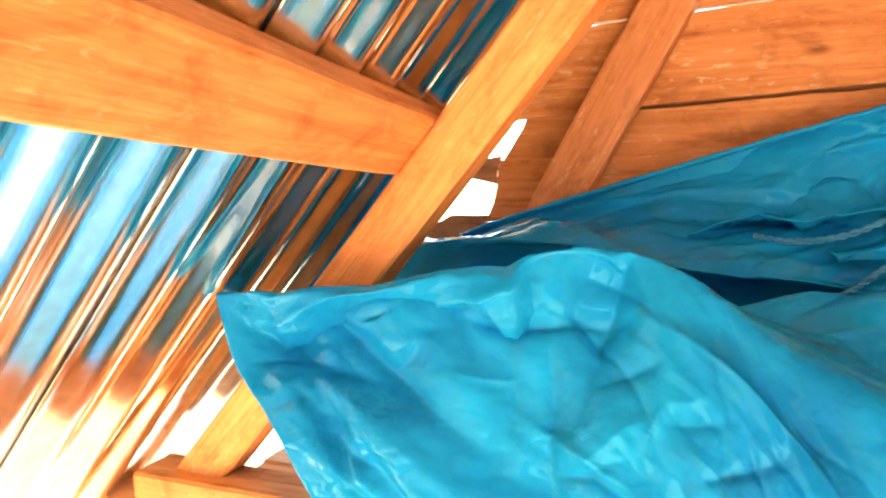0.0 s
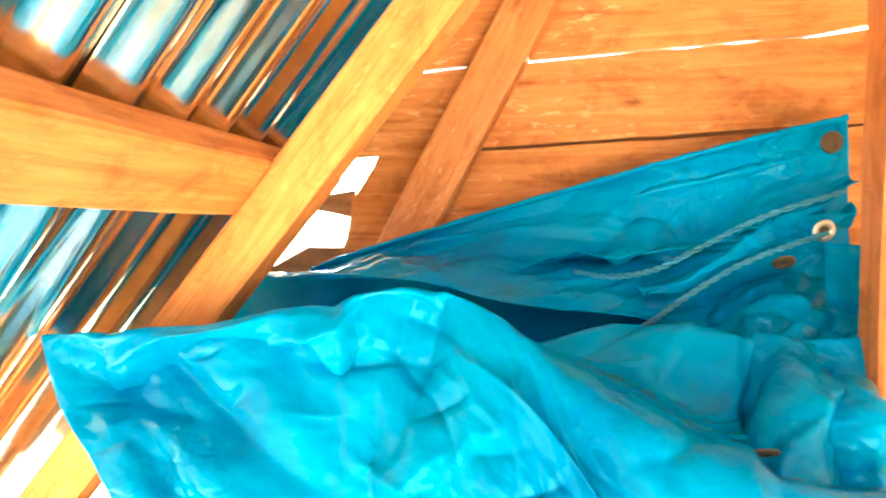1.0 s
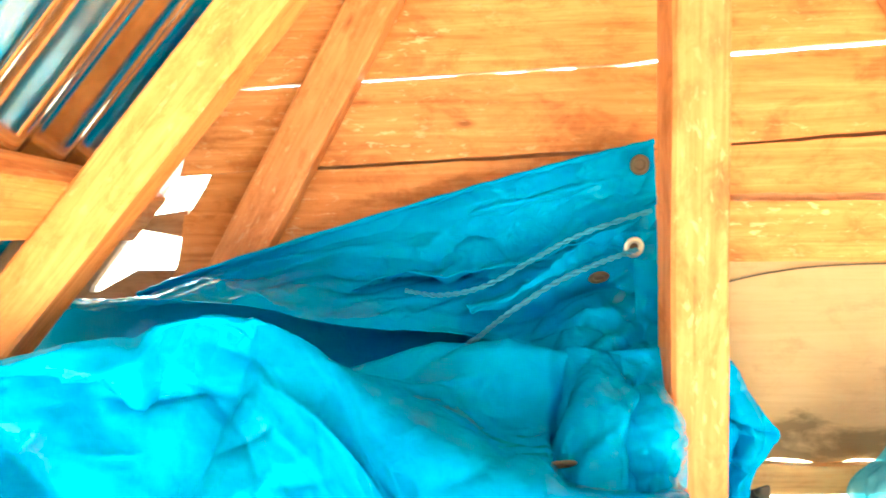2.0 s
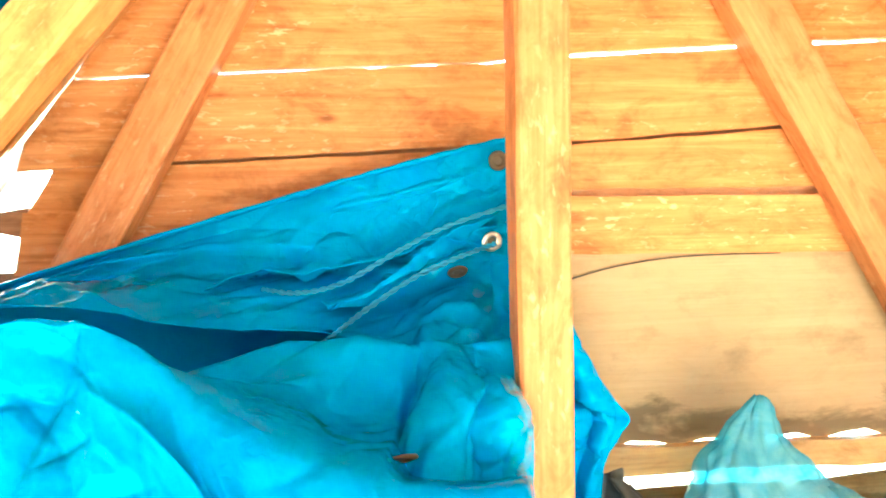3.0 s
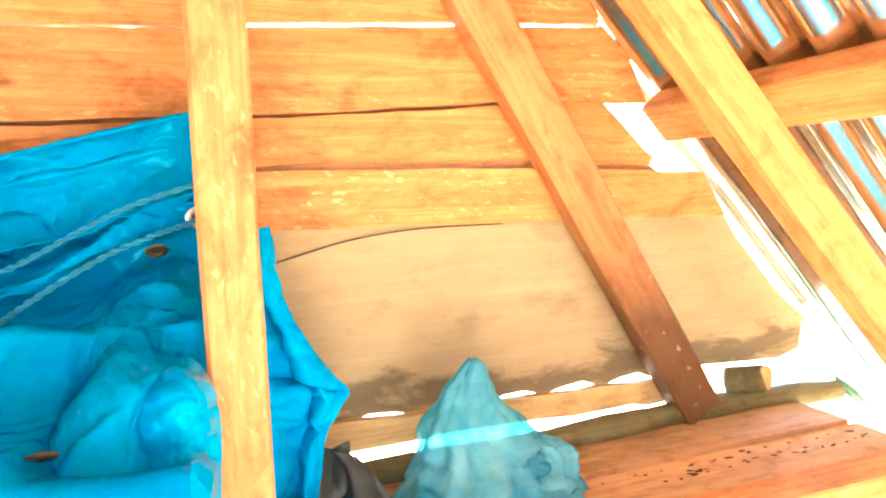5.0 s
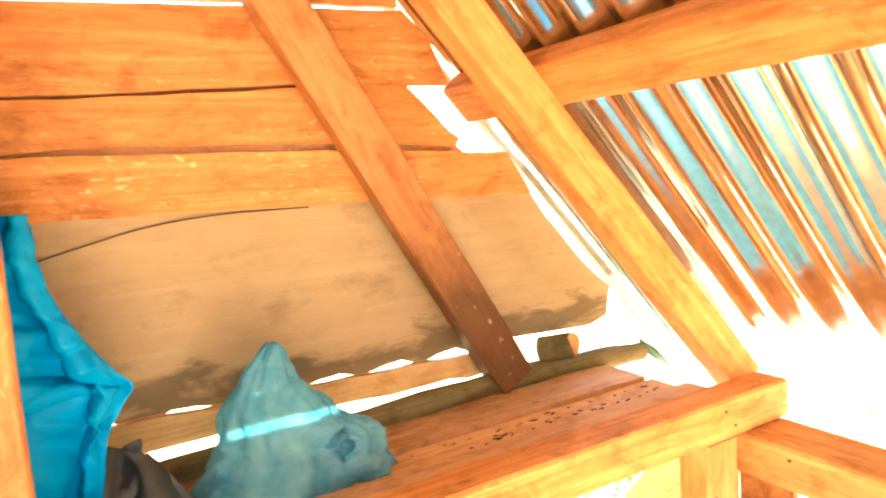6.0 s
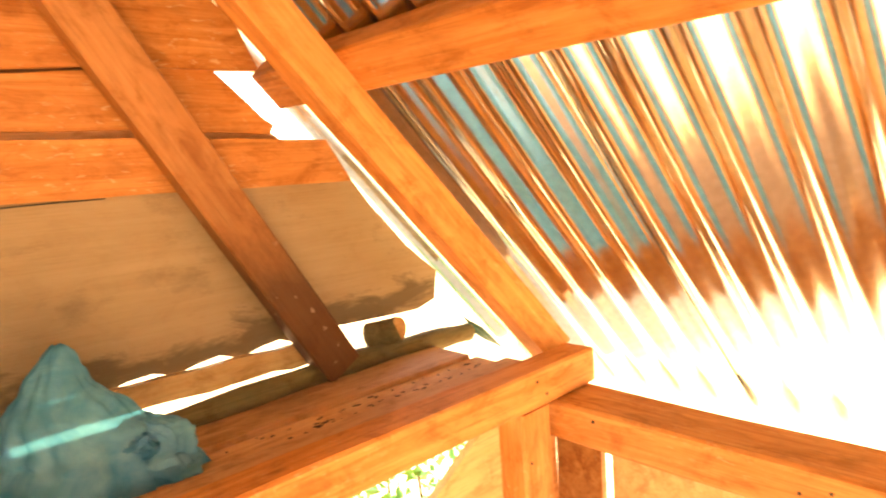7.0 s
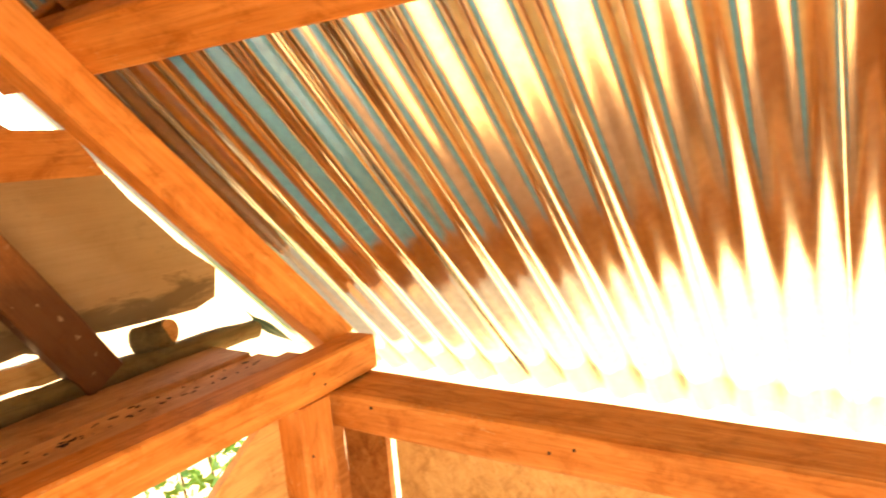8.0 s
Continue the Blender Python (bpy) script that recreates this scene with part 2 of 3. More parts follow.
def timber(name, p0, p1, w, h, mat, parent=None, label="", up=(0, 0, 1), seed=1, warp=0.0025, skew=(0, 0)):
    """A sawn timber from p0 to p1: w across, h along up; slightly uneven, with worn edges. skew: how far the ends slant."""
    m, length = along(p0, p1, up)
    bm = bmesh.new()
    c = min(w, h) * 0.07
    ring = [(-w / 2 + c, -h / 2), (w / 2 - c, -h / 2), (w / 2, -h / 2 + c), (w / 2, h / 2 - c), (w / 2 - c, h / 2), (-w / 2 + c, h / 2), (-w / 2, h / 2 - c), (-w / 2, -h / 2 + c)]
    n = max(4, int(length / 0.06))
    rows = []
    for i in range(n + 1):
        t = i / n
        row = []
        for k, (a, b) in enumerate(ring):
            j = Vector((t * length * 4, k * 3.1 + seed * 7.7, seed * 1.3))
            e = noise.noise_vector(j) * warp
            slow = noise.noise_vector(Vector((t * length * 0.9, seed * 5.1, 0))) * warp * 2.5
            end = skew[0] * (b / h) * (1 - t) + skew[1] * (b / h) * t
            row.append(bm.verts.new((t * length + end, a + e.y + slow.y, b + e.z + slow.z)))
        rows.append(row)
    for r0, r1 in zip(rows, rows[1:]):
        for k in range(8):
            bm.faces.new((r0[k], r0[(k + 1) % 8], r1[(k + 1) % 8], r1[k]))
    bm.faces.new(rows[0][::-1])
    bm.faces.new(rows[-1])
    return part(name, bm, mat, parent, label, m)


def rough_line(points, step=0.05, jitter=0.0, seed=0):
    """The outline through the points, cut into short steps with a slight unevenness."""
    out = []
    for (x0, z0), (x1, z1) in zip(points, points[1:] + points[:1]):
        n = max(1, int(math.hypot(x1 - x0, z1 - z0) / step))
        for i in range(n):
            t = i / n
            e = noise.noise_vector(Vector(((x0 + (x1 - x0) * t) * 14, (z0 + (z1 - z0) * t) * 14, seed * 3.3))) * (jitter if i else 0)
            out.append((x0 + (x1 - x0) * t + e.x, z0 + (z1 - z0) * t + e.y))
    return out


def plank(name, outline, y, thick, mat, parent=None, label="", jitter=0.003, seed=0):
    """A board in the plane of the gable: its outline in x and z, its front at y."""
    bm = bmesh.new()
    pts = rough_line(outline, 0.05, jitter, seed)
    front = [bm.verts.new((x, y, z)) for x, z in pts]
    back = [bm.verts.new((x, y + thick, z)) for x, z in pts]
    bm.faces.new(front)
    bm.faces.new(back[::-1])
    n = len(pts)
    for i in range(n):
        bm.faces.new((front[i], front[(i + 1) % n], back[(i + 1) % n], back[i]))
    return part(name, bm, mat, parent, label)


def tube(name, points, radius, mat, parent=None, label="", sides=8, smooth=True):
    bm = bmesh.new()
    pts = [Vector(p) for p in points]
    rows = []
    for i, p in enumerate(pts):
        d = (pts[min(i + 1, len(pts) - 1)] - pts[max(i - 1, 0)]).normalized()
        a = d.cross(Vector((0.3, 0.2, 1))).normalized()
        b = d.cross(a)
        r = radius(i / (len(pts) - 1)) if callable(radius) else radius
        rows.append([bm.verts.new(p + a * r * math.cos(k * math.tau / sides) + b * r * math.sin(k * math.tau / sides)) for k in range(sides)])
    for r0, r1 in zip(rows, rows[1:]):
        for k in range(sides):
            bm.faces.new((r0[k], r0[(k + 1) % sides], r1[(k + 1) % sides], r1[k]))
    bm.faces.new(rows[0])
    bm.faces.new(rows[-1][::-1])
    return part(name, bm, mat, parent, label, None, smooth)


def spline(points, n):
    """n + 1 places on a smooth curve through the points."""
    pts = [Vector(p) for p in points]
    out = []
    for i in range(n + 1):
        t = i / n * (len(pts) - 1)
        k = min(int(t), len(pts) - 2)
        f = t - k
        a, b, c, d = pts[max(k - 1, 0)], pts[k], pts[k + 1], pts[min(k + 2, len(pts) - 1)]
        out.append(0.5 * ((2 * b) + (c - a) * f + (2 * a - 5 * b + 4 * c - d) * f * f + (3 * b - a - 3 * c + d) * f ** 3))
    return out


def smoothstep(a, b, x):
    t = min(1, max(0, (x - a) / (b - a)))
    return t * t * (3 - 2 * t)


def crumple(a, b, seed, count, slant, size=1.0, bias=1.0, spread=0.55):
    """Heights of a crumpled sheet at the places a, b on it: sharp creases that fade towards their ends, over soft waves."""
    dice = np.random.RandomState(int(seed * 10))
    h = np.zeros_like(a)
    for k in range(count):
        big = k < count // 5
        ca, cb = dice.uniform(a.min(), a.max()), b.min() + (b.max() - b.min()) * dice.uniform() ** bias
        ang = slant + dice.normal(0, spread)
        half = (dice.uniform(0.10, 0.26) if big else dice.uniform(0.03, 0.10)) * size
        width = (dice.uniform(0.022, 0.05) if big else dice.uniform(0.005, 0.014)) * size
        height = (dice.uniform(0.012, 0.026) if big else dice.uniform(0.003, 0.009)) * size * dice.choice((1, 1, -0.8))
        da, db = a - ca, b - cb
        t = (da * math.cos(ang) + db * math.sin(ang)) / half
        bend = dice.uniform(-0.25, 0.25) * half * t * t
        d = (-da * math.sin(ang) + db * math.cos(ang) + bend) / (width * (0.6 + 0.6 * dice.uniform() * (t + 1)).clip(0.3, 2))
        side = np.where(d > 0, dice.uniform(0.5, 1.0), dice.uniform(1.0, 2.2))
        h += height * np.exp(-np.abs(d) * side) * np.clip(1 - t * t, 0, 1)
    return h


def facets(a, b, seed, size, slant=0.6, stretch=1.8):
    """Heights of a sheet crushed into flat facets: straight slopes between the corners of an uneven net of triangles."""
    dice = np.random.RandomState(int(seed * 10) + 7)
    net = dice.uniform(-0.5, 0.5, (64, 64))
    wu = 0.3 * np.sin(a / size * 1.9 + seed) * np.cos(b / size * 1.4 + 2 * seed)
    wv = 0.3 * np.sin(b / size * 1.7 + 3 * seed) * np.cos(a / size * 1.2 + seed)
    u = (a * math.cos(slant) + b * math.sin(slant)) / (size * stretch) + wu
    v = (-a * math.sin(slant) + b * math.cos(slant)) / size + wv
    iu, iv = np.floor(u).astype(int), np.floor(v).astype(int)
    fu, fv = u - iu, v - iv
    h00, h10, h01, h11 = (net[(iu + i) % 64, (iv + j) % 64] for i, j in ((0, 0), (1, 0), (0, 1), (1, 1)))
    low = h00 + (h10 - h00) * fu + (h11 - h10) * fv
    high = h00 + (h01 - h00) * fv + (h11 - h01) * fu
    return np.where(fu > fv, low, high)


def cloth(name, rows, nu, nv, mat, parent, label="", seed=0.0, depth=1.0, thick=0.002, creases=90, slant=2.1, still=(), bias=1.0, spread=0.55, crush=0.0):
    """A sheet hung over curves: rows of points from its top to its bottom edge, crumpled. still: rows that keep their line."""
    curves = [spline(r, nu) for r in rows]
    grid = [spline([c[i] for c in curves], nv) for i in range(nu + 1)]
    pts = np.array([[tuple(p) for p in col] for col in grid])
    across = np.linalg.norm(np.diff(pts[:, nv // 2], axis=0), axis=1)
    down = np.linalg.norm(np.diff(pts[nu // 2], axis=0), axis=1)
    a = np.repeat(np.concatenate(([0], np.cumsum(across)))[:, None], nv + 1, 1)
    b = np.repeat(np.concatenate(([0], np.cumsum(down)))[None, :], nu + 1, 0)
    h = crumple(a, b, seed + 1, creases, slant, 1.0, bias, spread)
    wave = np.array([[0.010 * noise.noise(Vector((x * 4 + y, z * 4, seed))) + 0.004 * noise.noise(Vector((x * 11, z * 11 + y * 5, seed))) for x, y, z in col] for col in pts])
    if crush:
        h = h * 1.15 + crush * (0.050 * facets(a, b, seed, 0.17, slant - 1.5, 2.4) + 0.012 * facets(a, b, seed + 3, 0.05, slant - 1.1, 2.4) + 0.0035 * facets(a, b, seed + 5, 0.018, slant - 1.9, 2.0))
    edge = np.clip(np.minimum(np.arange(nu + 1), np.arange(nu, -1, -1)) / (nu * 0.06), 0.15, 1)[:, None]
    calm = np.ones(nv + 1)
    for r in still:
        calm = np.minimum(calm, 0.3 + 0.7 * np.clip(np.abs(np.arange(nv + 1) - r * nv / (len(rows) - 1)) / (nv * 0.09), 0, 1))
    h = (h + wave) * depth * edge * calm[None, :]
    nrm = np.cross(np.gradient(pts, axis=0), np.gradient(pts, axis=1))
    nrm /= np.maximum(np.linalg.norm(nrm, axis=2, keepdims=True), 1e-9)
    pts = pts + nrm * h[..., None]
    bm = bmesh.new()
    vs = [[bm.verts.new(p) for p in col] for col in pts]
    for i in range(nu):
        for j in range(nv):
            bm.faces.new((vs[i][j], vs[i + 1][j], vs[i + 1][j + 1], vs[i][j + 1]))
    ob = part(name, bm, mat, parent, label, None, True)
    mod = ob.modifiers.new("thickness", "SOLIDIFY")
    mod.thickness = thick * S
    return ob


# ---- setting: ground, floor, low walls ----
FLOOR_Z = -0.3
bm = bmesh.new()
bmesh.ops.create_grid(bm, x_segments=60, y_segments=60, size=1500)
bmesh.ops.translate(bm, vec=(0, 0, FLOOR_Z - 0.1), verts=bm.verts)
tagged(part("ground", bm, SOIL), "dry sunlit earth yard around the hut", "ground", "", "structure")

floor = group_at("floor", 0.45, -0.1, FLOOR_Z, "beaten reddish earth floor of the hut", "floor", "structure")
bm = bmesh.new()
bmesh.ops.create_cube(bm, size=1, matrix=Matrix.Translation((0.45, -0.1, FLOOR_Z - 0.05)) @ Matrix.Diagonal((2.9, 2.4, 0.1, 1)))
part("slab", bm, FLOOR_MAT, floor)

# ---- gable wall ----
GABLE = 1.316
gable = group_at("wall_gable", 0.44, 1.33, 1.1, "gable wall of uneven sawn boards with gaps and a torn corner", "wall", "structure")
plank("board", [(0.13, 2.36), (-0.22, 2.02), (-0.297, 1.935), (-0.30, 1.914), (0.06, 1.927), (0.42, 1.939), (0.50, 1.950), (0.58, 1.954), (0.9, 1.971), (1.228, 1.985), (1.205, 2.06), (0.82, 2.36)], GABLE, 0.022, BOARD_WOOD, gable, seed=1)
plank("board", [(0.42, 2.66), (0.16, 2.35), (0.80, 2.35), (0.55, 2.66)], GABLE + 0.023, 0.022, BOARD_WOOD, gable, seed=11)
plank("board", [(-0.30, 1.912), (-0.335, 1.87), (-0.39, 1.80), (-0.405, 1.752), (-0.14, 1.766), (0.125, 1.777), (0.574, 1.793), (0.996, 1.82), (1.345, 1.822), (1.30, 1.92), (1.235, 1.976), (0.9, 1.963), (0.58, 1.946), (0.50, 1.942), (0.42, 1.934), (0.06, 1.922), (-0.30, 1.908)], GABLE, 0.022, BOARD_WOOD, gable, seed=2)
plank("board", [(-0.345, 1.765), (-0.36, 1.735), (-0.41, 1.66), (0.1, 1.668), (0.574, 1.703), (1.063, 1.701), (1.228, 1.692), (1.363, 1.684), (1.375, 1.704), (1.349, 1.721), (1.327, 1.743), (1.283, 1.785), (1.235, 1.829), (1.1, 1.818), (0.574, 1.786), (0.125, 1.771), (-0.14, 1.760)], GABLE + 0.012, 0.02, BOARD_WOOD, gable, seed=3)
plank("board", [(-0.40, 1.68), (-0.42, 1.57), (0.4, 1.578), (0.574, 1.582), (1.14, 1.572), (1.568, 1.564), (1.502, 1.667), (1.063, 1.684), (0.574, 1.690), (0.1, 1.68)], GABLE + 0.003, 0.019, BOARD_WOOD, gable, seed=4)
plank("batten", [(0.3, 1.72), (0.3, 1.65), (1.44, 1.645), (1.36, 1.700)], GABLE + 0.034, 0.018, SHELF_WOOD, gable, seed=5)
plank("batten", [(-0.30, 1.81), (-0.30, 1.74), (0.3, 1.75), (1.20, 1.79), (1.16, 1.85), (0.3, 1.81)], GABLE + 0.034, 0.018, OLD_WOOD, gable, seed=15)
plank("board", [(-0.42, 1.60), (-0.62, 1.10), (0.5, 1.10), (0.5, 1.60), (0.4, 1.60)], GABLE + 0.024, 0.02, BOARD_WOOD, gable, seed=6)
plank("panel", [(0.505, 1.60), *[(0.505 + 0.049 * k, 1.201 + (0.006 if k % 3 else -0.010) + 0.003 * math.sin(k * 2.3)) for k in range(21)], (1.52, 1.205), (1.66, 1.198), (1.765, 1.194), (1.83, 1.212), (1.845, 1.29), (1.79, 1.335), (1.745, 1.375), (1.70, 1.425), (1.631, 1.50), (1.585, 1.562), (1.55, 1.595), (1.14, 1.60)], GABLE + 0.026, 0.008, PANEL_WOOD, gable, "grey-brown stained plywood panel", 0.008, 7)
plank("rail", [(0.4, 1.205), (0.4, 1.145), (0.95, 1.15), (1.40, 1.142), (1.43, 1.14), (1.42, 1.197), (1.37, 1.195), (0.95, 1.203)], GABLE, 0.02, LOW_WOOD, gable, "pale dirty rail", jitter=0.006, seed=8)
plank("splinter", [(-0.42, 1.65), (-0.40, 1.63), (-0.47, 1.645), (-0.56, 1.66), (-0.56, 1.685), (-0.48, 1.68), (-0.41, 1.69)], GABLE + 0.045, 0.012, OLD_WOOD, gable, seed=9)
plank("board", [(-0.70, 1.53), (-0.73, 1.32), (-0.70, 1.10), (-0.60, 1.10), (-0.42, 1.572), (-0.52, 1.572), (-0.60, 1.53)], GABLE + 0.046, 0.02, OLD_WOOD, gable, seed=10)

# ---- frame: post, struts, rafters, purlins, plates ----
post = tagged(timber("post", (0.443, 1.0, FLOOR_Z), (0.443, 1.0, 2.55), 0.074, 0.08, POST_WOOD, up=(0, 1, 0), seed=3), "rough-sawn wooden king post standing before the gable boards", "post")
strut_l = tagged(timber("strut", (-0.62, 1.292, 1.0), (0.12, 1.292, 2.31), 0.05, 0.085, POST_WOOD, up=(0.87, 0, -0.49), seed=5), "slanting wooden strut nailed across the gable boards", "strut", "gable struts")
strut_r = tagged(timber("strut", (1.455, 1.283, 1.12), (0.775, 1.283, 2.255), 0.055, 0.10, DAMP_WOOD, up=(-0.85, 0, -0.52), seed=6), "slanting wooden strut with dark rot stains at its foot", "strut", "gable struts")

PITCH = math.atan2(0.763, 0.715)
SL = Vector((math.cos(PITCH), 0, -math.sin(PITCH)))   # down the right-hand slope
NR = Vector((math.sin(PITCH), 0, math.cos(PITCH)))    # out of the right-hand slope


def on_right(z, y, out=0.0):
    """A place on the top line of the right-hand rafters at the height z."""
    x = 1.198 + (1.906 - z) * 0.937
    return Vector((x, y, z)) + NR * out


LEFT_PITCH = math.atan2(1, 0.868)
NL = Vector((-math.sin(LEFT_PITCH), 0, math.cos(LEFT_PITCH)))


def on_left(z, y, out=0.0):
    """A place on the top line of the left-hand rafters at the height z."""
    return Vector((-0.21 + (z - 1.9) * 0.868, y, z)) + NL * out


RAFTER_H, RAFTER_W = 0.085, 0.06
rafter_r = tagged(timber("rafter", on_right(1.13, 0.98, -RAFTER_H / 2), on_right(2.64, 0.98, -RAFTER_H / 2), RAFTER_W, RAFTER_H, RAFTER_WOOD, up=NR, seed=8), "stout sawn rafter under the shiny roof sheets", "rafter", "rafters")
rafter_l = tagged(timber("rafter", on_left(1.05, 0.935, -0.037), on_left(2.66, 0.935, -0.037), 0.065, 0.074, RAFTER_WOOD, up=NL, seed=9), "sawn rafter rising from the wall plate to the ridge", "rafter", "rafters")
PURLIN = 0.06
purlin_r = tagged(timber("purlin", on_right(1.766, 1.27, PURLIN / 2), on_right(1.762, -1.1, PURLIN / 2), 0.095, PURLIN, RAFTER_WOOD, up=NR, seed=10), "long sawn purlin laid over the rafters", "purlin", "purlins")
purlin_l = tagged(timber("purlin", on_left(1.67, 1.2, PURLIN / 2), on_left(1.79, -1.1, PURLIN / 2), 0.095, PURLIN, RAFTER_WOOD, up=NL, seed=11), "long sawn purlin laid over the rafters", "purlin", "purlins")
ridge = tagged(timber("ridge_beam", (0.486, 1.3, 2.60), (0.486, -1.1, 2.60), 0.06, 0.1, RAFTER_WOOD, seed=12), "sawn ridge beam on top of the king post", "beam")

plate_r = tagged(timber("wall_plate", (1.83, 0.95, 0.99), (1.83, -1.1, 0.99), 0.15, 0.09, RAFTER_WOOD, seed=13), "broad sawn wall plate along the eaves", "beam", "wall plates")
plate_l = tagged(timber("wall_plate", (-0.71, 1.3, 0.99), (-0.71, -1.1, 0.99), 0.10, 0.09, RAFTER_WOOD, seed=14), "broad sawn wall plate along the eaves", "beam", "wall plates")
tie = tagged(timber("tie_beam", (-1.03, 0.91, 1.08), (1.905, 0.91, 1.08), 0.085, 0.085, RAFTER_WOOD, seed=15), "sawn tie beam across the foot of the gable", "beam")
for i, (y0, y1, z, x1) in enumerate([(0.957, 1.04, 1.090, 1.78), (1.045, 1.13, 1.077, 1.77), (1.135, 1.285, 1.085, 1.75)]):
    tagged(timber("shelf_plank", (-0.84, (y0 + y1) / 2, z), (x1, (y0 + y1) / 2, z), y1 - y0, 0.03, SHELF_WOOD, seed=20 + i), "dirty brown plank lying behind the tie beam", "plank", "shelf planks")

tagged(timber("packing_timber", (-0.895, 0.91, 1.151), (-0.38, 0.91, 1.155), 0.085, 0.056, RAFTER_WOOD, seed=16), "short packing timber laid on the tie beam under the rafter", "timber")
pole = tube("pole", spline([(0.3, 1.268, 1.117), (1.0, 1.272, 1.115), (1.5, 1.29, 1.122), (1.918, 1.305, 1.100)], 24), lambda t: 0.028 + 0.003 * math.sin(t * 31), POLE_WOOD, sides=12)
tagged(pole, "greenish weathered round pole along the gable foot", "pole")
log = group_at("log", 1.59, 1.3, 1.15, "short round log with bark and a pale sawn end", "log")
LOG = spline([(1.565, 1.305, 1.171), (1.585, 1.27, 1.179), (1.607, 1.235, 1.188)], 6)
tube("bark", LOG, 0.033, POLE_WOOD, log, sides=16)
tube("cut_end", [LOG[-1] - Vector((0.0005, -0.002, 0)), LOG[-1] + Vector((0.0007, -0.0028, 0.0003))], 0.0305, CUT_WOOD, log, "pale sawn end", sides=16, smooth=False)
tagged(tube("wire", spline([(0.50, 1.336, 1.512), (0.57, 1.336, 1.53), (0.68, 1.336, 1.556), (0.81, 1.336, 1.570), (1.0, 1.336, 1.572)], 24), 0.0013, WIRE), "thin dark wire running over the plywood panel", "wire")

# low walls under the plates
low_wall_r = group_at("wall_right", 1.86, -0.15, FLOOR_Z, "tan plywood wall below the wall plate", "wall", "structure")
bm = bmesh.new()
bmesh.ops.create_cube(bm, size=1, matrix=Matrix.Translation((1.86, -0.155, 0.32)) @ Matrix.Diagonal((0.02, 1.89, 1.24, 1)))
part("panel", bm, LOW_WOOD, low_wall_r)
bm = bmesh.new()
bmesh.ops.create_cube(bm, size=1, matrix=Matrix.Translation((1.86, 0.885, 0.32)) @ Matrix.Diagonal((0.02, 0.13, 1.24, 1)))
part("board", bm, BOARD_WOOD, low_wall_r)
low_wall_l = group_at("wall_left", -0.71, 0.1, FLOOR_Z, "tan plywood wall below the wall plate", "wall", "structure")
bm = bmesh.new()
bmesh.ops.create_cube(bm, size=1, matrix=Matrix.Translation((-0.71, 0.1, 0.32)) @ Matrix.Diagonal((0.02, 2.4, 1.24, 1)))
part("panel", bm, LOW_WOOD, low_wall_l)
low_gable = group_at("wall_gable_low", 0.4, 0.96, FLOOR_Z, "tan boards below the tie beam, with a gap at the top", "wall", "structure")
plank("panel", [(-0.72, FLOOR_Z), (1.67, FLOOR_Z), (1.67, 1.03), (1.62, 1.015), (1.465, 0.915), (1.2, 0.76), (1.0, 0.72), (-0.72, 0.72)], 0.95, 0.02, LOW_WOOD, low_gable)
plank("panel", [(1.74, FLOOR_Z), (1.85, FLOOR_Z), (1.85, 0.95), (1.74, 0.95)], 0.95, 0.02, BOARD_WOOD, low_gable)
corner_post = tagged(timber("corner_post", (1.70, 0.92, FLOOR_Z), (1.70, 0.92, 1.03), 0.1, 0.08, RAFTER_WOOD, up=(0, 1, 0), seed=30), "short sawn post under the tie beam", "post")

# unseen boards behind the camera, added to block high light and leave a low opening
unseen_back_wall = group_at("wall_back_unseen", 0.44, -1.08, 1.2, "unseen boarded gable behind the camera, added to let light in only low down", "wall", "structure")
for x0, x1 in ((-0.72, -0.35), (1.3, 1.87)):
    plank("board", [(x0, FLOOR_Z), (x1, FLOOR_Z), (x1, 1.245), (x0, 1.245)], -1.08, 0.02, BOARD_WOOD, unseen_back_wall)
for z0, z1 in ((1.25, 1.62), (1.625, 2.0), (2.005, 2.6)):
    plank("board", [(on_left(z0, 0).x + 0.01, z0), (on_right(z0, 0).x - 0.01, z0), (on_right(z1, 0).x - 0.01, z1), (on_left(z1, 0).x + 0.01, z1)], -1.08, 0.02, BOARD_WOOD, unseen_back_wall)


# ---- roof sheets ----
def roof_sheet(y0, y1, side, parent, lift):
    """One corrugated sheet on a slope: waves along the ridge, straight lines down the slope."""
    bm = bmesh.new()
    wave, amp = 0.100, 0.0105
    n = int((y1 - y0) / wave * 12)
    rows = []
    for i in range(n + 1):
        y = y0 + (y1 - y0) * i / n
        h = PURLIN + 0.014 + lift + amp * math.sin(y / wave * math.tau)
        rows.append([bm.verts.new(side(z, y, h + 0.002 * noise.noise(Vector((y * 3, z * 3, lift * 90))))) for z in (0.86, 1.0, 1.25, 1.5, 1.75, 2.0, 2.25, 2.5, 2.7)])
    for r0, r1 in zip(rows, rows[1:]):
        for k in range(len(r0) - 1):
            bm.faces.new((r0[k], r0[k + 1], r1[k + 1], r1[k]))
    ob = part("roof_sheet", bm, ROOF_METAL, parent, "", None, True)
    mod = ob.modifiers.new("thickness", "SOLIDIFY")
    mod.thickness = 0.0008
    return ob


for side, name in ((on_right, "roof_right"), (on_left, "roof_left")):
    roof = group_at(name, side(0.86, 0.1).x, 0.1, 0.86, "roof slope of shiny corrugated galvanised sheets", "roof", "structure")
    for i, (y0, y1) in enumerate([(0.62, 1.43), (-0.20, 0.70), (-1.15, -0.12)]):
        roof_sheet(y0, y1, side, roof, 0.0025 * (i % 2))

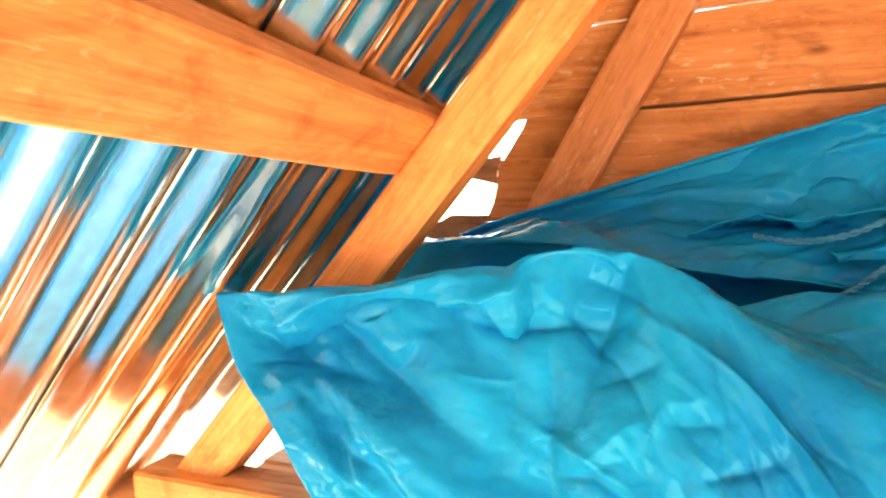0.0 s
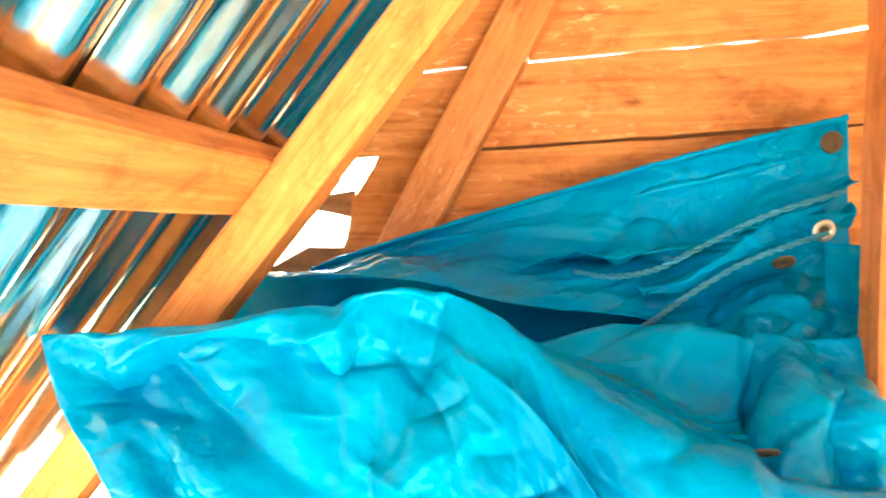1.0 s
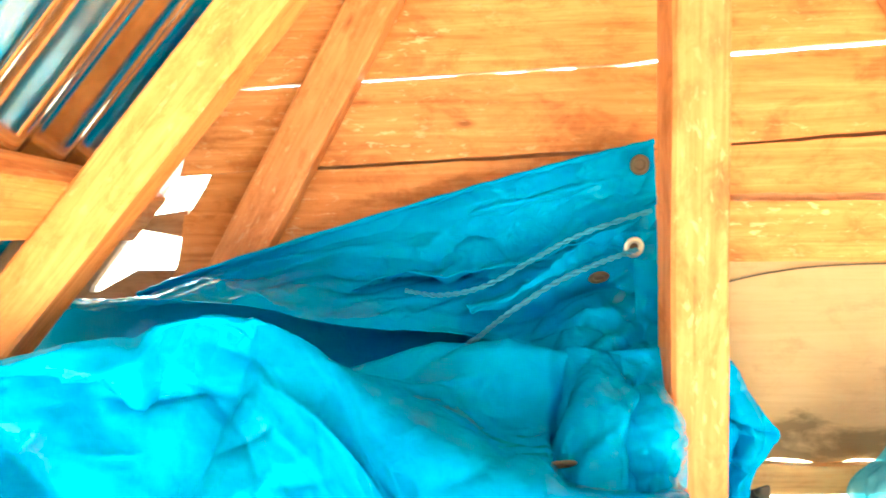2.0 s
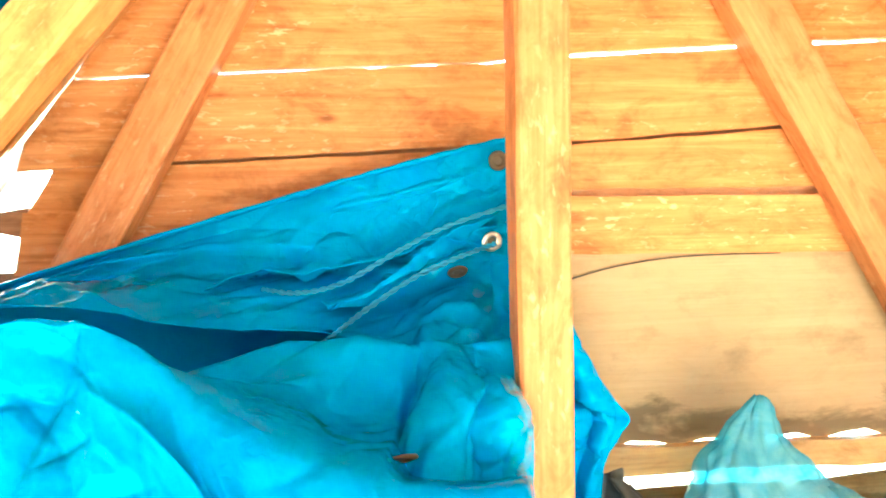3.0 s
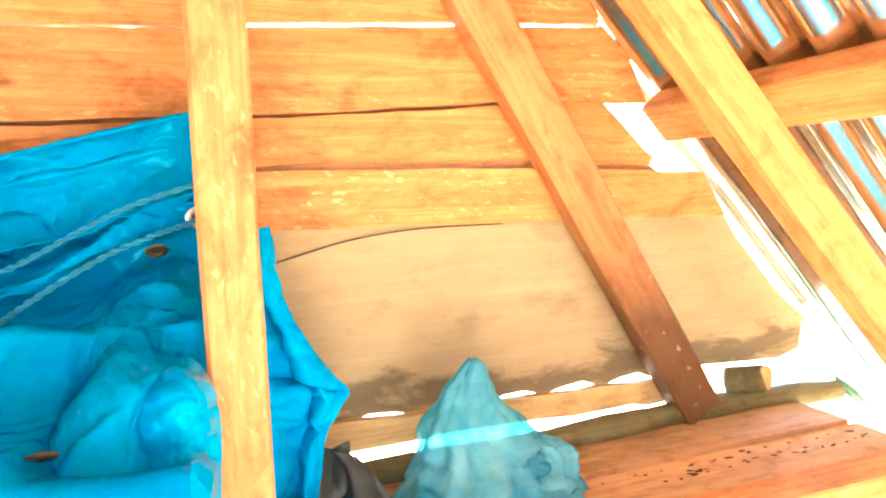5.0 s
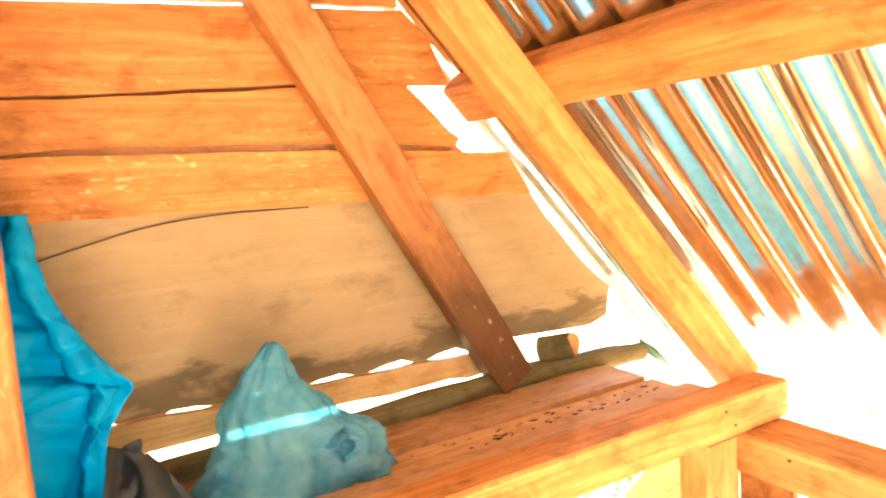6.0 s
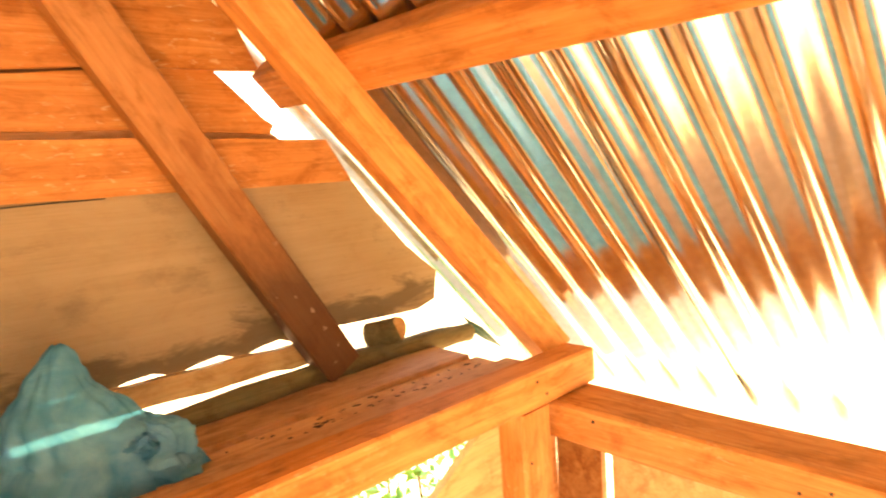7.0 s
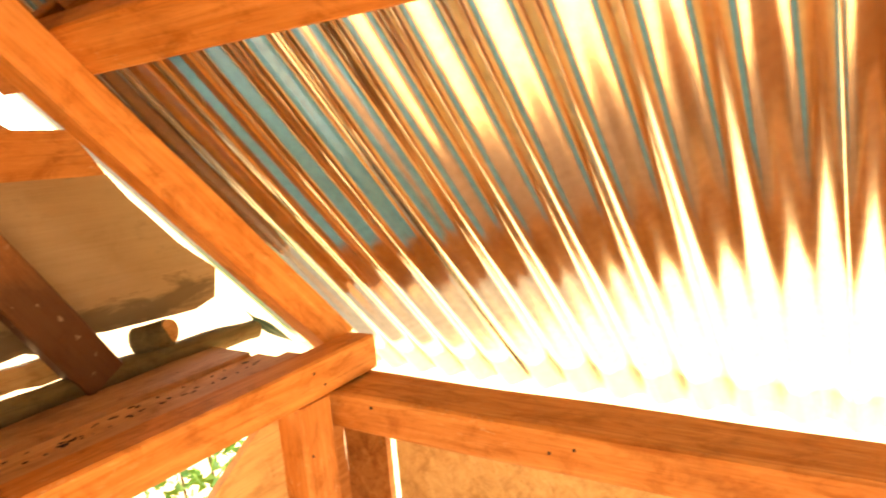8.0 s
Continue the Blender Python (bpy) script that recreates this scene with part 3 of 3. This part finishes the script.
# out-of-view cap, added to block sun dots leaking through the open ridge
bm = bmesh.new()
cap = []
for i in range(41):
    y = -1.16 + 2.6 * i / 40
    cap.append([bm.verts.new(p + Vector((0, 0, 0.003 * math.sin(y * 30)))) for p in (on_left(2.58, y, 0.095), on_left(2.68, y, 0.095), Vector((0.486, y, 2.83)), on_right(2.66, y, 0.095), on_right(2.56, y, 0.095))])
for r0, r1 in zip(cap, cap[1:]):
    for k in range(4):
        bm.faces.new((r0[k], r0[k + 1], r1[k + 1], r1[k]))
ridge_cap = tagged(part("ridge_cap", bm, ROOF_METAL), "unseen folded galvanised cap added over the ridge to keep the sun out", "roof", "", "structure")
ridge_cap.modifiers.new("thickness", "SOLIDIFY").thickness = 0.001

# ---- tarpaulin ----
tarp = group_at("tarpaulin", 0.0, 0.6, FLOOR_Z, "crumpled bright blue plastic tarpaulin with eyelets, heaped behind the post", "tarpaulin")
RIDGE = [(-0.65, 0.80, 1.497), (-0.434, 0.81, 1.528), (-0.22, 0.83, 1.563), (-0.13, 0.845, 1.572), (-0.04, 0.82, 1.54), (0.05, 0.79, 1.475), (0.15, 0.75, 1.435), (0.26, 0.74, 1.40), (0.382, 0.81, 1.365)]
# how far forward the sheet swings below its ridge: it hangs straight at the free edge
SWING = [0.3, 0.5, 0.8, 0.85, 0.8, 0.7, 0.65, 0.65, 0.6]


def lower(dy, dz, sx):
    return [(0.42 + (x - 0.42) * sx, y - dy * f, z - dz) for (x, y, z), f in zip(RIDGE, SWING)]


tuck = [(x + 0.05, y + 0.20 + (0.98 - y) * smoothstep(-0.1, 0.08, x), z - 0.35) for x, y, z in RIDGE]
inner = [(x + 0.06 * smoothstep(-0.1, 0.1, x), y + 0.08 + (0.96 - y) * smoothstep(-0.16, 0.06, x), z - 0.12 + (1.598 - z) * smoothstep(-0.14, 0.06, x)) for x, y, z in RIDGE]
hollow = [(x + 0.03 * smoothstep(-0.1, 0.1, x), y + 0.05 + 0.5 * (1.0 - y) * smoothstep(-0.1, 0.08, x), z - 0.06 + 0.03 * smoothstep(-0.1, 0.08, x)) for x, y, z in RIDGE]
# the free edge of the sheet: straight at first, then torn in two scallops
torn = lower(0.11, 0.155, 0.927)
torn[0] = (-0.535, 0.75, 1.352)
torn_low = lower(0.14, 0.21, 0.90)
torn_low[0] = (-0.48, 0.73, 1.295)
cloth("front_sheet", [tuck, inner, hollow, RIDGE, lower(0.06, 0.085, 0.965), torn, torn_low, lower(0.2, 0.36, 0.76), lower(0.24, 0.6, 0.70), [(x, y - 0.3, FLOOR_Z + 0.03) for x, y, z in RIDGE]], 220, 300, TARP_BLUE, tarp, "", 3.0, 1.25, creases=520, slant=2.2, still=(1, 3), bias=1.7, spread=0.8, crush=1.0)
cloth("lower_flap", [[(-0.46, 1.262, 1.534), (-0.33, 1.262, 1.579), (0.066, 1.262, 1.69), (0.30, 1.258, 1.75), (0.452, 1.255, 1.784)],
                     [(-0.48, 1.22, 1.535), (-0.33, 1.22, 1.56), (0.066, 1.225, 1.60), (0.30, 1.245, 1.62), (0.46, 1.25, 1.63)],
                     [(-0.51, 1.11, 1.548), (-0.30, 1.11, 1.557), (0.0, 1.13, 1.525), (0.24, 1.2, 1.54), (0.46, 1.24, 1.50)],
                     [(-0.51, 1.09, 1.54), (-0.30, 1.07, 1.553), (-0.02, 1.07, 1.503), (0.15, 1.10, 1.488), (0.40, 1.24, 1.38)]], 130, 90, TARP_BLUE, tarp, "", 9.0, 0.65, creases=150, slant=2.75, still=(0, 3), crush=1.2)
cloth("under_fold", [[(x, 1.272 - 0.07 * (x < -0.1), z - 0.25 * max(0.0, -0.5 - x)) for x in (-0.68, -0.5, -0.2, 0.15, 0.46)] for z in (1.53, 1.38, 1.15)], 60, 40, TARP_BLUE, tarp, "", 27.0, 0.4)
cloth("upper_flap", [[(-0.46, 1.252, 1.540), (-0.33, 1.252, 1.585), (0.066, 1.252, 1.699), (0.30, 1.248, 1.760), (0.452, 1.243, 1.794)],
                     [(-0.455, 1.243, 1.532), (-0.33, 1.243, 1.570), (0.07, 1.235, 1.665), (0.30, 1.235, 1.715), (0.453, 1.235, 1.745)],
                     [(-0.45, 1.225, 1.525), (-0.31, 1.215, 1.558), (0.06, 1.20, 1.615), (0.30, 1.215, 1.66), (0.455, 1.235, 1.70)],
                     [(-0.44, 1.21, 1.52), (-0.30, 1.19, 1.548), (0.03, 1.14, 1.580), (0.28, 1.155, 1.640), (0.456, 1.20, 1.690)]], 130, 50, TARP_BLUE, tarp, "", 14.0, 0.8, creases=170, slant=2.85, still=(0, 1), crush=0.9)
HEM = [(-0.46, 1.256, 1.538), (-0.33, 1.256, 1.583), (0.066, 1.256, 1.697), (0.30, 1.252, 1.758), (0.452, 1.248, 1.792)]
cloth("hem_band", [HEM, [(x, y - 0.003, z - 0.025) for x, y, z in HEM], [(x, y - 0.002, z - 0.05) for x, y, z in HEM]], 90, 10, TARP_BLUE, tarp, "", 17.0, 0.1)
tube("hem", spline([(-0.46, 1.248, 1.538), (-0.33, 1.248, 1.583), (0.066, 1.248, 1.697), (0.30, 1.244, 1.758), (0.452, 1.239, 1.792)], 60), lambda t: 0.005 + 0.001 * math.sin(t * 90), TARP_BLUE, tarp, "thick rolled hem")
cloth("pleats", [[(0.14, 1.17, 1.40), (0.25, 1.21, 1.505), (0.36, 1.21, 1.555), (0.46, 1.21, 1.55)],
                 [(0.15, 1.12, 1.38), (0.25, 1.13, 1.475), (0.35, 1.11, 1.52), (0.455, 1.14, 1.49)],
                 [(0.16, 1.00, 1.37), (0.25, 0.99, 1.455), (0.34, 0.98, 1.475), (0.44, 1.06, 1.44)],
                 [(0.17, 0.87, 1.345), (0.25, 0.86, 1.425), (0.34, 0.87, 1.425), (0.40, 1.0, 1.40)],
                 [(0.18, 0.80, 1.25), (0.25, 0.78, 1.32), (0.34, 0.80, 1.32), (0.40, 0.95, 1.30)]], 80, 80, TARP_BLUE, tarp, "", 21.0, 0.9, creases=90, slant=2.4, spread=0.6, crush=1.0)
cloth("rolled_end", [[(0.305, 0.96, 1.405), (0.34, 0.95, 1.44), (0.375, 0.945, 1.452), (0.402, 0.95, 1.43)],
                     [(0.303, 0.91, 1.40), (0.335, 0.895, 1.425), (0.38, 0.89, 1.435), (0.412, 0.935, 1.40)],
                     [(0.302, 0.89, 1.36), (0.335, 0.86, 1.37), (0.382, 0.86, 1.38), (0.417, 0.93, 1.36)],
                     [(0.30, 0.87, 1.28), (0.335, 0.85, 1.29), (0.382, 0.85, 1.29), (0.412, 0.92, 1.28)],
                     [(0.30, 0.85, 1.1), (0.335, 0.82, 1.1), (0.382, 0.82, 1.1), (0.408, 0.90, 1.1)]], 70, 90, TARP_BLUE, tarp, "", 33.0, 0.5, creases=60, slant=0.2, spread=0.9, crush=0.4)
SIDE = [(1.60, 0.49, 0.506), (1.50, 0.49, 0.518), (1.42, 0.52, 0.552), (1.36, 0.54, 0.592), (1.325, 0.56, 0.622), (1.29, 0.555, 0.60), (1.23, 0.54, 0.572), (1.1, 0.52, 0.552)]
cloth("side_fold", [[(0.40, 1.15, z), (0.5 * (0.40 + a), 1.11, z), (a, 1.155, z), (a + 0.25 * (b - a), 1.115, z), (b, 1.13, z)] for z, a, b in SIDE], 80, 110, TARP_BLUE, tarp, "", 5.0, 0.7, creases=110, slant=0.1, spread=0.4, crush=1.5)
cloth("rope_fold", [[(0.13, 1.125, 1.535), (0.18, 1.15, 1.554), (0.24, 1.165, 1.590), (0.32, 1.18, 1.628), (0.452, 1.21, 1.664)],
                    [(0.135, 1.12, 1.53), (0.19, 1.11, 1.542), (0.25, 1.125, 1.575), (0.33, 1.145, 1.61), (0.452, 1.185, 1.645)],
                    [(0.14, 1.115, 1.523), (0.20, 1.125, 1.527), (0.27, 1.155, 1.565), (0.35, 1.175, 1.597), (0.452, 1.21, 1.62)]], 80, 30, TARP_BLUE, tarp, "", 44.0, 0.5, creases=60, slant=2.75, crush=0.4)
# unseen floor sheet, added so that the roof metal reflects teal
unseen_teal_sheet = group_at("unseen_teal_sheet", 0.5, 0.4, FLOOR_Z, "unseen teal plastic sheet added on the floor to tint the roof reflections", "sheet")
cloth("sheet", [[(x, y, FLOOR_Z + 0.05 + 0.03 * math.sin(x * 5 + y * 7)) for x in (-0.66, -0.2, 0.3, 0.8, 1.3, 1.72) for y in (0.9 - f * (1.0 - 0.3 * smoothstep(0.1, 0.7, x)),)] for f in (0.0, 0.35, 0.7, 1.0)], 90, 50, REFLECTED_TEAL, unseen_teal_sheet, "", 41.0, 1.0)


def eyelet(place, mat, label, tilt):
    """A pressed ring round a hole, facing the room."""
    bm = bmesh.new()
    rows = []
    for i in range(28):
        a = i * math.tau / 28
        rows.append([bm.verts.new(((0.0125 + 0.0050 * math.cos(k * math.tau / 8)) * math.cos(a), 0.0028 * math.sin(k * math.tau / 8), (0.0125 + 0.0050 * math.cos(k * math.tau / 8)) * math.sin(a))) for k in range(8)])
    for i in range(28):
        for k in range(8):
            bm.faces.new((rows[i][k], rows[(i + 1) % 28][k], rows[(i + 1) % 28][(k + 1) % 8], rows[i][(k + 1) % 8]))
    ring = part("eyelet", bm, mat, tarp, label, pose(*place, *tilt), True)
    bm = bmesh.new()
    bmesh.ops.create_circle(bm, cap_ends=True, segments=20, radius=0.0095, matrix=pose(0, 0, 0, 90))
    part("hole", bm, DARK_HOLE, ring, "dark hole")


eyelet((0.424, 1.220, 1.752), DARK_HOLE, "tarnished brass eyelet", (4, 0, 10))
eyelet((0.404, 1.176, 1.617), EYELET_METAL, "bright metal eyelet", (10, 0, 14))
eyelet((0.345, 1.160, 1.570), DARK_HOLE, "tarnished brass eyelet", (52, 0, 10))
eyelet((0.243, 0.815, 1.398), DARK_HOLE, "tarnished brass eyelet", (60, 0, 10))


def rope(points):
    """A laid rope: two strands twisted round each other."""
    line = spline(points, 110)
    strands = [[p + Vector((0.0, 0.0026 * math.cos(i * 0.75 + turn), 0.0026 * math.sin(i * 0.75 + turn))) for i, p in enumerate(line)] for turn in (0, math.pi)]
    first = tube("rope", strands[0], 0.0027, ROPE_FIBRE, tarp, "pale blue twisted rope", sides=6)
    first.matrix_parent_inverse = tarp.matrix_basis.inverted()
    tube("strand", strands[1], 0.0027, ROPE_FIBRE, first, sides=6)


rope([(0.035, 1.150, 1.553), (0.09, 1.135, 1.547), (0.16, 1.135, 1.560), (0.24, 1.143, 1.602), (0.32, 1.160, 1.641), (0.435, 1.188, 1.676)])
rope([(0.122, 1.075, 1.472), (0.15, 1.075, 1.490), (0.198, 1.098, 1.523), (0.278, 1.127, 1.569), (0.358, 1.152, 1.599), (0.411, 1.180, 1.613)])

# ---- plastic bag ----
bag = group_at("plastic_bag", 0.86, 1.13, 1.1, "pale blue translucent knotted plastic bag on the shelf planks", "bag")


def bag_shape(name, cx, cy, top, bottom, width, depth, profile, lean, seed, label=""):
    """A gathered plastic bag: a pinched top, deep pleats, a slack crumpled body."""
    bm = bmesh.new()
    rings = []
    turn, drop = np.meshgrid(np.arange(64) / 64 * 1.2, np.arange(45) / 44 * 0.8, indexing="ij")
    crush = 0.30 * facets(turn, drop, seed, 0.12, 0.9) + 0.16 * facets(turn, drop, seed + 2, 0.05, 0.3)
    crush *= np.clip(np.minimum(np.arange(64), np.arange(63, -1, -1)) / 6, 0, 1)[:, None]
    for j in range(45):
        t = j / 44
        r = float(np.interp(t, *profile))
        ring = []
        for k in range(64):
            a = k * math.tau / 64
            c = Vector((math.cos(a) * 1.7, math.sin(a) * 1.7, t * 4 + seed))
            w = Vector((math.cos(a) * 2.2, math.sin(a) * 2.2, t * 1.3 + seed))
            pleat = 1 + 0.16 * (1 - 2 * abs(noise.noise(w * 1.5))) * (0.3 + t) + 0.10 * math.sin(a * 7 + seed + 2 * noise.noise(w)) * (1 - 0.7 * t) + 0.10 * (0.5 - abs(noise.noise(c * 1.8))) + crush[k, j]
            ring.append(bm.verts.new((cx + lean * (1 - t) + 0.008 * math.sin(t * 9 + seed) + width * r * pleat * math.cos(a), cy + depth * r * pleat * math.sin(a), top + (bottom - top) * t + 0.008 * noise.noise(c * 3))))
        rings.append(ring)
    for r0, r1 in zip(rings, rings[1:]):
        for k in range(64):
            bm.faces.new((r0[k], r0[(k + 1) % 64], r1[(k + 1) % 64], r1[k]))
    bm.faces.new(rings[0])
    bm.faces.new(rings[-1][::-1])
    part(name, bm, BAG_PLASTIC, bag, label, None, True)


bag_shape("body", 0.845, 1.13, 1.352, 1.10, 0.135, 0.085, ((0, 0.05, 0.15, 0.3, 0.42, 0.6, 0.85, 1), (0.05, 0.15, 0.24, 0.40, 0.60, 0.74, 0.92, 1.0)), -0.012, 2.0)
bag_shape("side_lobe", 0.965, 1.11, 1.205, 1.097, 0.066, 0.055, ((0, 0.1, 0.3, 0.6, 1), (0.25, 0.55, 0.8, 1.0, 0.9)), -0.02, 5.0, "darker bunched handles of the bag")
bag_shape("knot", 0.93, 1.065, 1.19, 1.15, 0.022, 0.018, ((0, 0.4, 1), (0.4, 1.0, 0.3)), -0.01, 8.0)

# ---- dark sack ----
sack = group_at("sack", 0.63, 1.12, 1.1, "dark grey empty plastic sack slumped on the shelf planks", "sack")
cloth("sheet", [[(0.575, 1.20, 1.215), (0.61, 1.16, 1.235), (0.635, 1.17, 1.20)], [(0.56, 1.15, 1.17), (0.62, 1.12, 1.18), (0.67, 1.14, 1.155)], [(0.55, 1.10, 1.10), (0.63, 1.07, 1.10), (0.71, 1.10, 1.10)]], 26, 26, BLACK_PLASTIC, sack, "", 3.0, 0.35, 0.004)

# ---- leaves outside, seen through the gaps ----
rng = random.Random(4)


def shrub(x, y, z0, z1, count, spread):
    plant = tagged(group_at("shrub", x, y, FLOOR_Z - 0.1, "", ""), "leafy green shrub growing close outside the gable", "shrub", "shrubs outside")
    bm = bmesh.new()
    tube("stem", spline([(x, y, FLOOR_Z - 0.1), (x + 0.03, y + 0.02, (z0 + FLOOR_Z) / 2), (x - 0.02, y, z1)], 10), lambda t: 0.012 - 0.008 * t, POLE_WOOD, plant)
    for _ in range(count):
        c = Vector((x + rng.uniform(-spread, spread), y + rng.uniform(-0.15, 0.15), rng.uniform(z0, z1)))
        m = pose(*c, rng.uniform(0, 360), rng.uniform(-50, 50), rng.uniform(0, 360))
        l, w = rng.uniform(0.03, 0.055), rng.uniform(0.010, 0.018)
        v = [bm.verts.new(m @ Vector(p)) for p in ((0, 0, 0), (l * 0.4, w, 0.004), (l, 0, -0.006), (l * 0.4, -w, 0.004), (l * 0.45, 0, -0.004))]
        for a, b in ((0, 1), (1, 2), (2, 3), (3, 0)):
            bm.faces.new((v[a], v[b], v[4]))
    part("leaves", bm, LEAF, plant)


shrub(1.95, 1.8, 0.2, 0.75, 170, 0.35)
shrub(1.45, 1.7, 0.1, 0.6, 90, 0.3)
shrub(1.92, 1.58, 0.45, 0.73, 240, 0.3)
strip = tube("leaf_strip", spline([(1.886, 1.30, 1.165), (1.915, 1.298, 1.13), (1.965, 1.295, 1.085), (2.045, 1.295, 1.024)], 14), lambda t: 0.0015 + 0.014 * math.sin(math.pi * t ** 1.5) ** 2, DARK_LEAF, sides=5)
tagged(strip, "narrow dark green leaf hanging in the corner gap", "leaf")

# ---- crumbs of bark and dirt on the planks ----
bm = bmesh.new()
for _ in range(150):
    x, y = rng.uniform(0.95, 1.72), rng.choice((0.985, 1.01, 1.055, 1.09, 1.15, 1.2)) + rng.uniform(-0.012, 0.012)
    r = rng.uniform(0.0012, 0.0034)
    bmesh.ops.create_icosphere(bm, subdivisions=1, radius=r, matrix=Matrix.Translation((x, y, 1.1 + r * 0.3)) @ Matrix.Rotation(rng.uniform(-0.4, 0.4), 4, "Z") @ Matrix.Diagonal((rng.uniform(1, 4.5), 1, 0.6, 1)))
tagged(part("crumbs", bm, BARK), "dark crumbs of bark and dirt strewn over the planks", "debris", "", "stuff")


# ---- nails in the timbers ----
RUSTY = plain("rusty_nail", (0.06, 0.035, 0.025), 0.6, 0.5)


def nail(owner, place, out):
    """A hammered nail head, slightly proud of the face."""
    bm = bmesh.new()
    m = Vector(out).to_track_quat("Z", "Y").to_matrix().to_4x4()
    m.translation = Vector(place)
    bmesh.ops.create_cone(bm, cap_ends=True, segments=9, radius1=0.0042, radius2=0.0034, depth=0.006, matrix=m)
    ob = part("nail", bm, RUSTY, None)
    ob.parent = owner
    ob.matrix_parent_inverse = owner.matrix_basis.inverted()


TO_ROOM = (0, -1, 0)
for x, z in ((1.69, 1.10), (1.72, 1.065)):
    nail(tie, (x, 0.8675, z), TO_ROOM)
for y, z in ((0.77, 1.01), (0.35, 0.985), (0.30, 1.0)):
    nail(plate_r, (1.755, y, z), (-1, 0, 0))
nail(corner_post, (1.67, 0.8795, 0.915), TO_ROOM)
